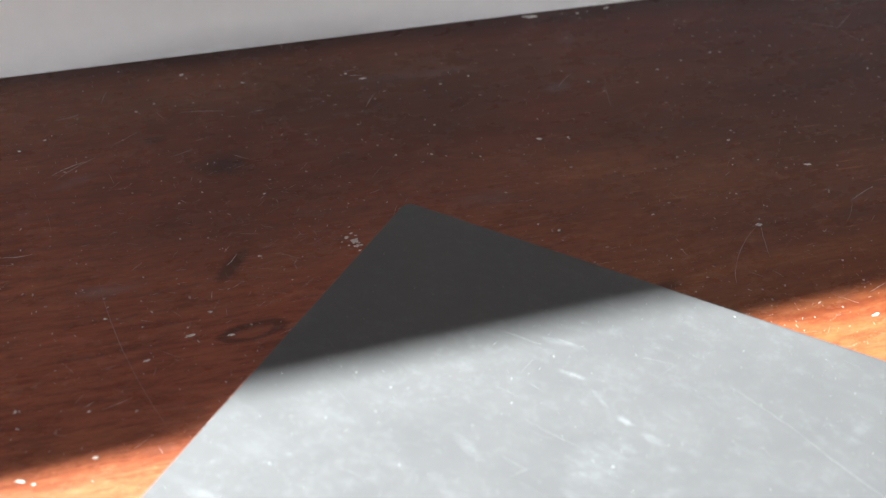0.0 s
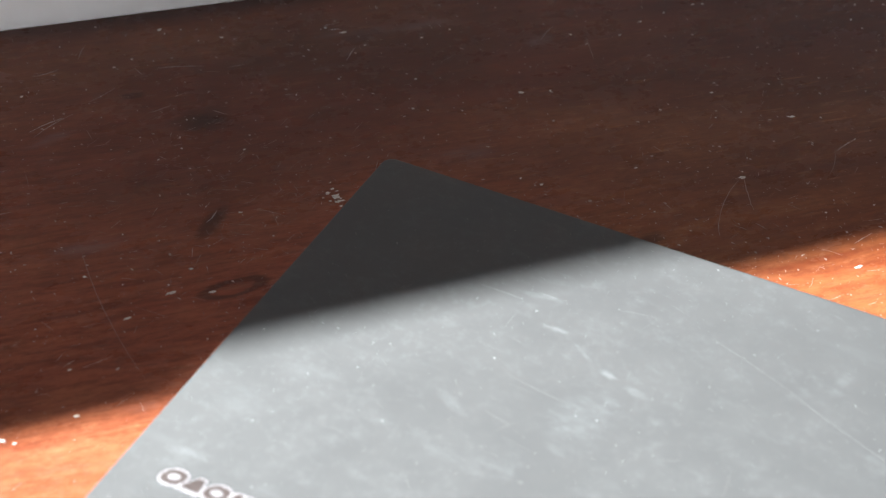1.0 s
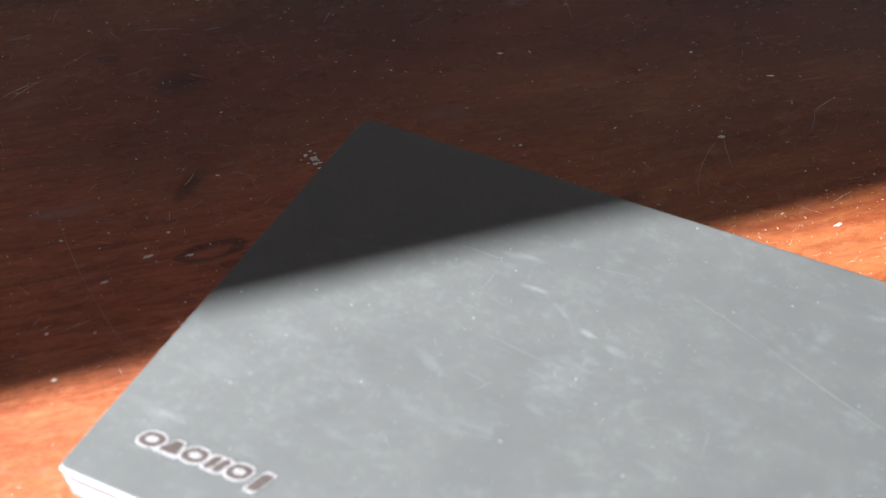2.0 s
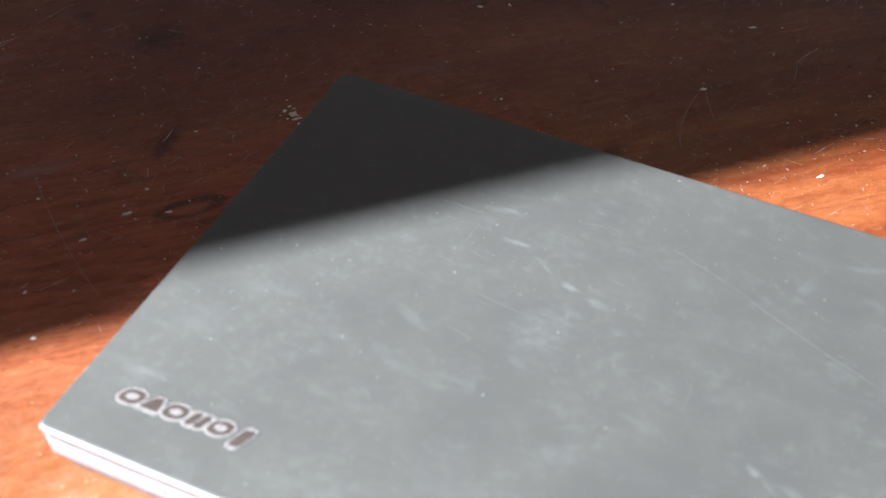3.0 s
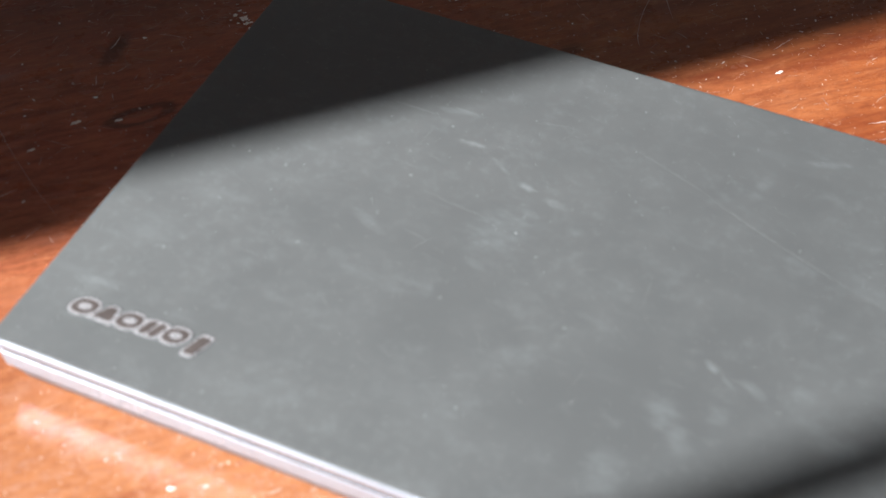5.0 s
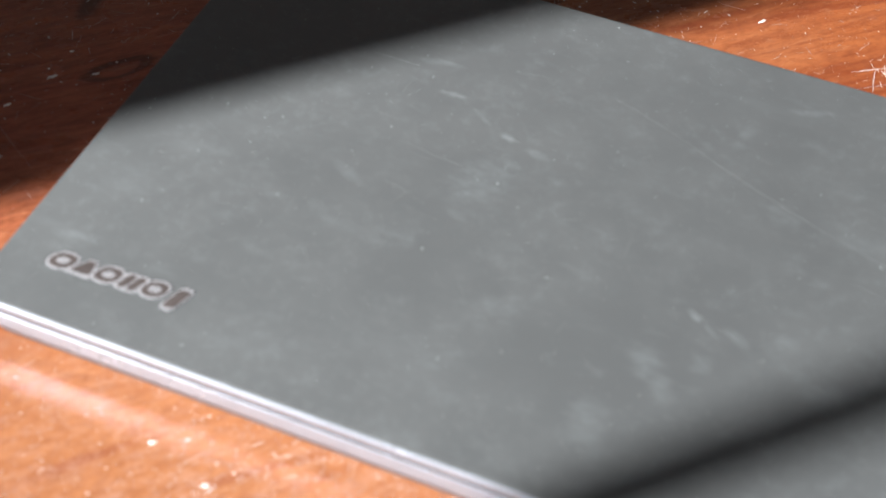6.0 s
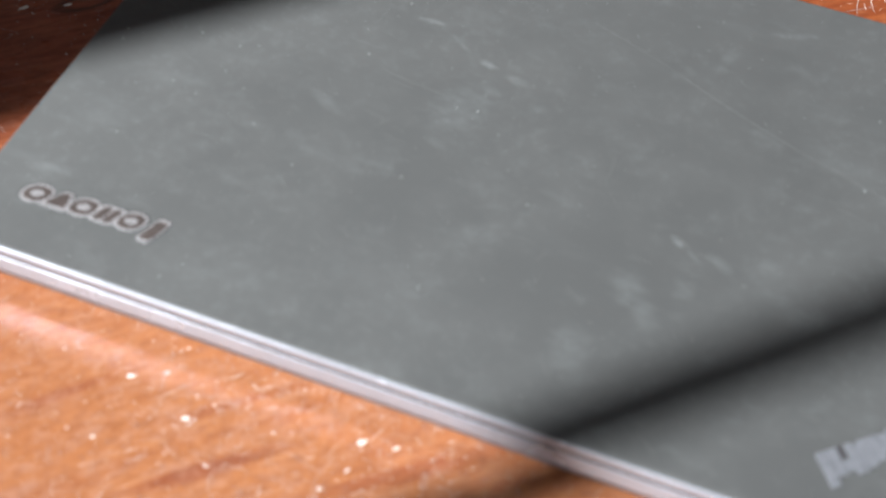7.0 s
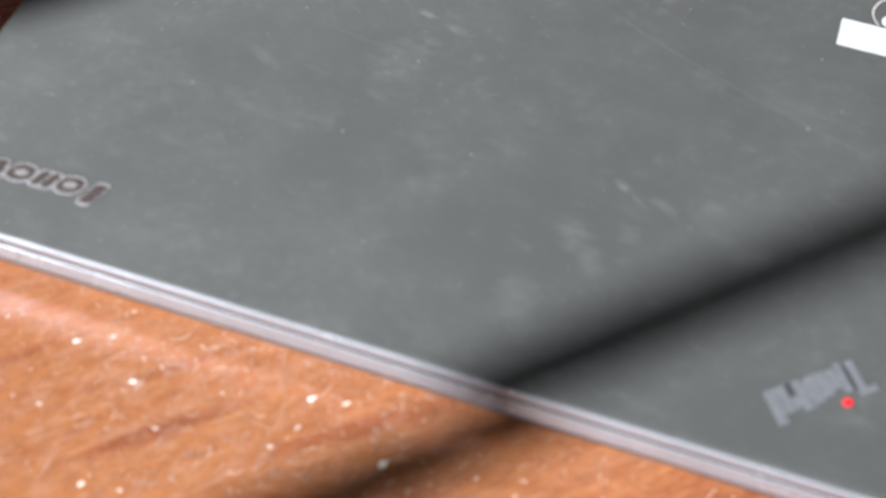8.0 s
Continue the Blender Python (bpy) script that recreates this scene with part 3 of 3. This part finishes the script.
def edge_badge():
    """A row of six plain chrome-rimmed shapes with dark middles, near the front edge."""
    slant = 0.36
    rows = [(0.0222, 0.0248, 0.0052, 0.0044, 2.3), (0.0309, 0.0246, 0.0048, 0.0041, 3.0), (0.0394, 0.0248, 0.0052, 0.0044, 2.3),
            (0.0482, 0.0246, 0.0050, 0.0041, 4.0), (0.0568, 0.0248, 0.0050, 0.0044, 2.3), (0.0655, 0.0237, 0.0026, 0.0056, 5.0)]
    for k, (x, y, rx, ry, power) in enumerate(rows):
        rise = 0.00022 + 0.00002 * k
        y += 0.035 * (x - 0.031)
        outline = ellipse(x, y, rx, ry, 36, power, slant)
        if k == 1:
            outline = wedge(x, y, rx, ry, slant)
        rim = smooth(part("badge", plate(outline, Z - 0.0002, Z + rise, 0.03), CHROME, the_laptop, "chrome rimmed badge shape"), 60)
        if k == 1:
            part("infill", plate(wedge(x, y + 0.1 * ry, rx * 0.74, ry * 0.76, slant), Z + 0.0001, Z + rise + 0.00006, 0.05), BROWN_GLOSS, rim, "dark brown infill")
            continue
        if k == 3:
            for side in (-0.36, 0.36):
                part("infill", plate(ellipse(x + side * rx, y, rx * 0.32, ry * 0.80, 24, 4.0, slant), Z + 0.0001, Z + rise + 0.00006, 0.05), BROWN_GLOSS, rim, "dark brown infill")
            continue
        part("infill", plate(ellipse(x, y, rx * 0.84, ry * 0.81, 30, power, slant), Z + 0.0001, Z + rise + 0.00006, 0.05), BROWN_GLOSS, rim, "dark brown infill")
        if k < 5:
            part("centre", plate(ellipse(x, y, rx * 0.46, ry * 0.38, 20, 2.0, slant), Z + 0.0001, Z + rise + 0.00012, 0.08), CHROME, rim, "chrome centre")


def corner_badge():
    """A slanting row of pale metal bars with a red dot."""
    along, down = Vector((0.752, 0.659)), Vector((0.60, -0.80))
    start = Vector((0.2853, 0.0250))
    # along the row: from, to, upper end, lower end
    bars = [(0.0000, 0.0034, 0.0, 0.0124), (0.0036, 0.0070, 0.0, 0.0096), (0.0072, 0.0097, 0.0050, 0.0092), (0.0098, 0.0123, 0.0, 0.0108),
            (0.0125, 0.0137, 0.0012, 0.0108), (0.0138, 0.0172, 0.0, 0.0100), (0.0173, 0.0210, 0.0, 0.0090), (0.0211, 0.0243, 0.0004, 0.0078),
            (0.0245, 0.0268, -0.0008, 0.0098), (0.0286, 0.0312, -0.0004, 0.0120)]
    for s0, s1, d0, d1 in bars:
        pts = [start + along * s + down * d for s, d in ((s0, d0), (s1, d0), (s1, d1), (s0, d1))]
        part("badge_bar", plate([tuple(q) for q in pts[::-1]], Z - 0.0002, Z + 0.00035, 0.06), BADGE_GREY, the_laptop, "pale silver badge bar")
    part("badge_slot", plate([tuple(start + along * s + down * d) for s, d in ((0.0073, 0.0044), (0.0091, 0.0044), (0.0091, 0.0002), (0.0073, 0.0002))], Z - 0.0002, Z + 0.00012, 0.04), SEAM, the_laptop, "dark slot between badge bars")
    part("badge_slot", plate([tuple(start + along * s + down * d) for s, d in ((0.0270, 0.0096), (0.0284, 0.0096), (0.0284, 0.0008), (0.0270, 0.0008))], Z - 0.0002, Z + 0.00012, 0.04), SEAM, the_laptop, "dark slot between badge bars")
    p = start + along * 0.0284 + down * 0.0100
    pts = [p, p + along * 0.0062, p + along * 0.0062 + down * 0.0024, p + down * 0.0024]
    part("badge_bar", plate([tuple(q) for q in pts[::-1]], Z - 0.0002, Z + 0.0003, 0.08), BADGE_GREY, the_laptop, "pale silver badge bar")
    part("red_dot", plate(ellipse(0.3102, 0.0300, 0.0016, 0.0016, 28), Z - 0.0002, Z + 0.0006, 0.10), RED, the_laptop, "small round red dot")


def sticker():
    """A white paper sticker with a round printed ring beside it."""
    st = part("sticker", plate(corner_outline(0.2830, 0.3130, 0.1812, 0.1955, 0.0006, 4), Z - 0.0001, Z + 0.0002, 0.004), PAPER, the_laptop, "blank white paper sticker")
    outer, inner = ellipse(0.3035, 0.2035, 0.0105, 0.0105, 48), ellipse(0.3035, 0.2035, 0.0098, 0.0098, 48)
    bm = bmesh.new()
    o = [bm.verts.new((x, y, Z + 0.00012)) for x, y in outer]
    i = [bm.verts.new((x, y, Z + 0.00012)) for x, y in inner]
    for k in range(48):
        if outer[k][1] > 0.1958 and outer[(k + 1) % 48][1] > 0.1958:
            bm.faces.new((o[k], o[(k + 1) % 48], i[(k + 1) % 48], i[k]))
    part("ring", bm, CLEAR_RING, st, "thin pale ring")
    part("spot", plate(ellipse(0.3000, 0.1996, 0.0030, 0.0030, 28), Z - 0.0001, Z + 0.0002, 0.02), PAPER, st, "white round spot")


def lid_marks():
    rng = random.Random(21)
    for x0, y0, x1, y1 in LID_SCRATCHES:
        verts, faces = [], []
        strip(verts, faces, (x0, y0), (x1, y1), rng.uniform(0.00016, 0.00030), rng.uniform(-0.02, 0.02), Z + 0.00009, rng, 10)
        mesh_of("scratch", verts, faces, LID_SCRATCH, the_laptop)
    for x, y in LID_DOTS:
        r = rng.uniform(0.00028, 0.0006)
        part("dust_speck", plate([(x + px, y + py) for px, py in ragged(rng, 2 * r, 8, 1.2)], Z - 0.00005, Z + 0.00012, 0.1), DUST, the_laptop)
    verts, faces = [], []
    for k in range(260):
        x, y = rng.uniform(0.006, LAPTOP_X - 0.006), rng.uniform(0.006, LAPTOP_Y - 0.006)
        long = min(0.02, rng.expovariate(1 / 0.004))
        w = rng.gauss(-0.3, 0.35) if rng.random() < 0.75 else rng.uniform(0, math.pi)
        q = (min(LAPTOP_X - 0.003, max(0.003, x + long * math.cos(w))), min(LAPTOP_Y - 0.003, max(0.003, y + long * math.sin(w))))
        strip(verts, faces, (x, y), q, rng.uniform(0.00004, 0.00014), rng.gauss(0, 0.02), Z + 0.00006, rng, 4)
    tagged(mesh_of("surface_wear", verts, faces, LID_SCRATCH, the_laptop), kind="stuff")


edge_badge()
corner_badge()
sticker()
lid_marks()
flecks("dust", 2600, DUST, the_laptop, (0.004, LAPTOP_X - 0.004, 0.004, LAPTOP_Y - 0.004), Z + 0.00007, 0.00013, 0.0007, 31)
paint_chips()
scratches()
flecks("paint_dust", 4200, FLECK, tabletop, (-0.30, 0.62, -0.68, -0.004), 0.00011, 0.00028, 0.0012, 33)
flecks("worn_spots", 1900, WORN, tabletop, (-0.25, 0.05, -0.60, -0.34), 0.00010, 0.00030, 0.0022, 35)
flecks("worn_spots", 700, WORN, tabletop, (0.08, 0.36, -0.40, -0.24), 0.00010, 0.00025, 0.0018, 38)
flecks("worn_spots", 900, SCRATCH, tabletop, (-0.22, 0.30, -0.36, -0.01), 0.00010, 0.00015, 0.0014, 36)
flecks("paint_dust", 1500, FLECK, tabletop, (-0.26, 0.42, -0.29, -0.005), 0.00012, 0.00080, 0.0030, 37)
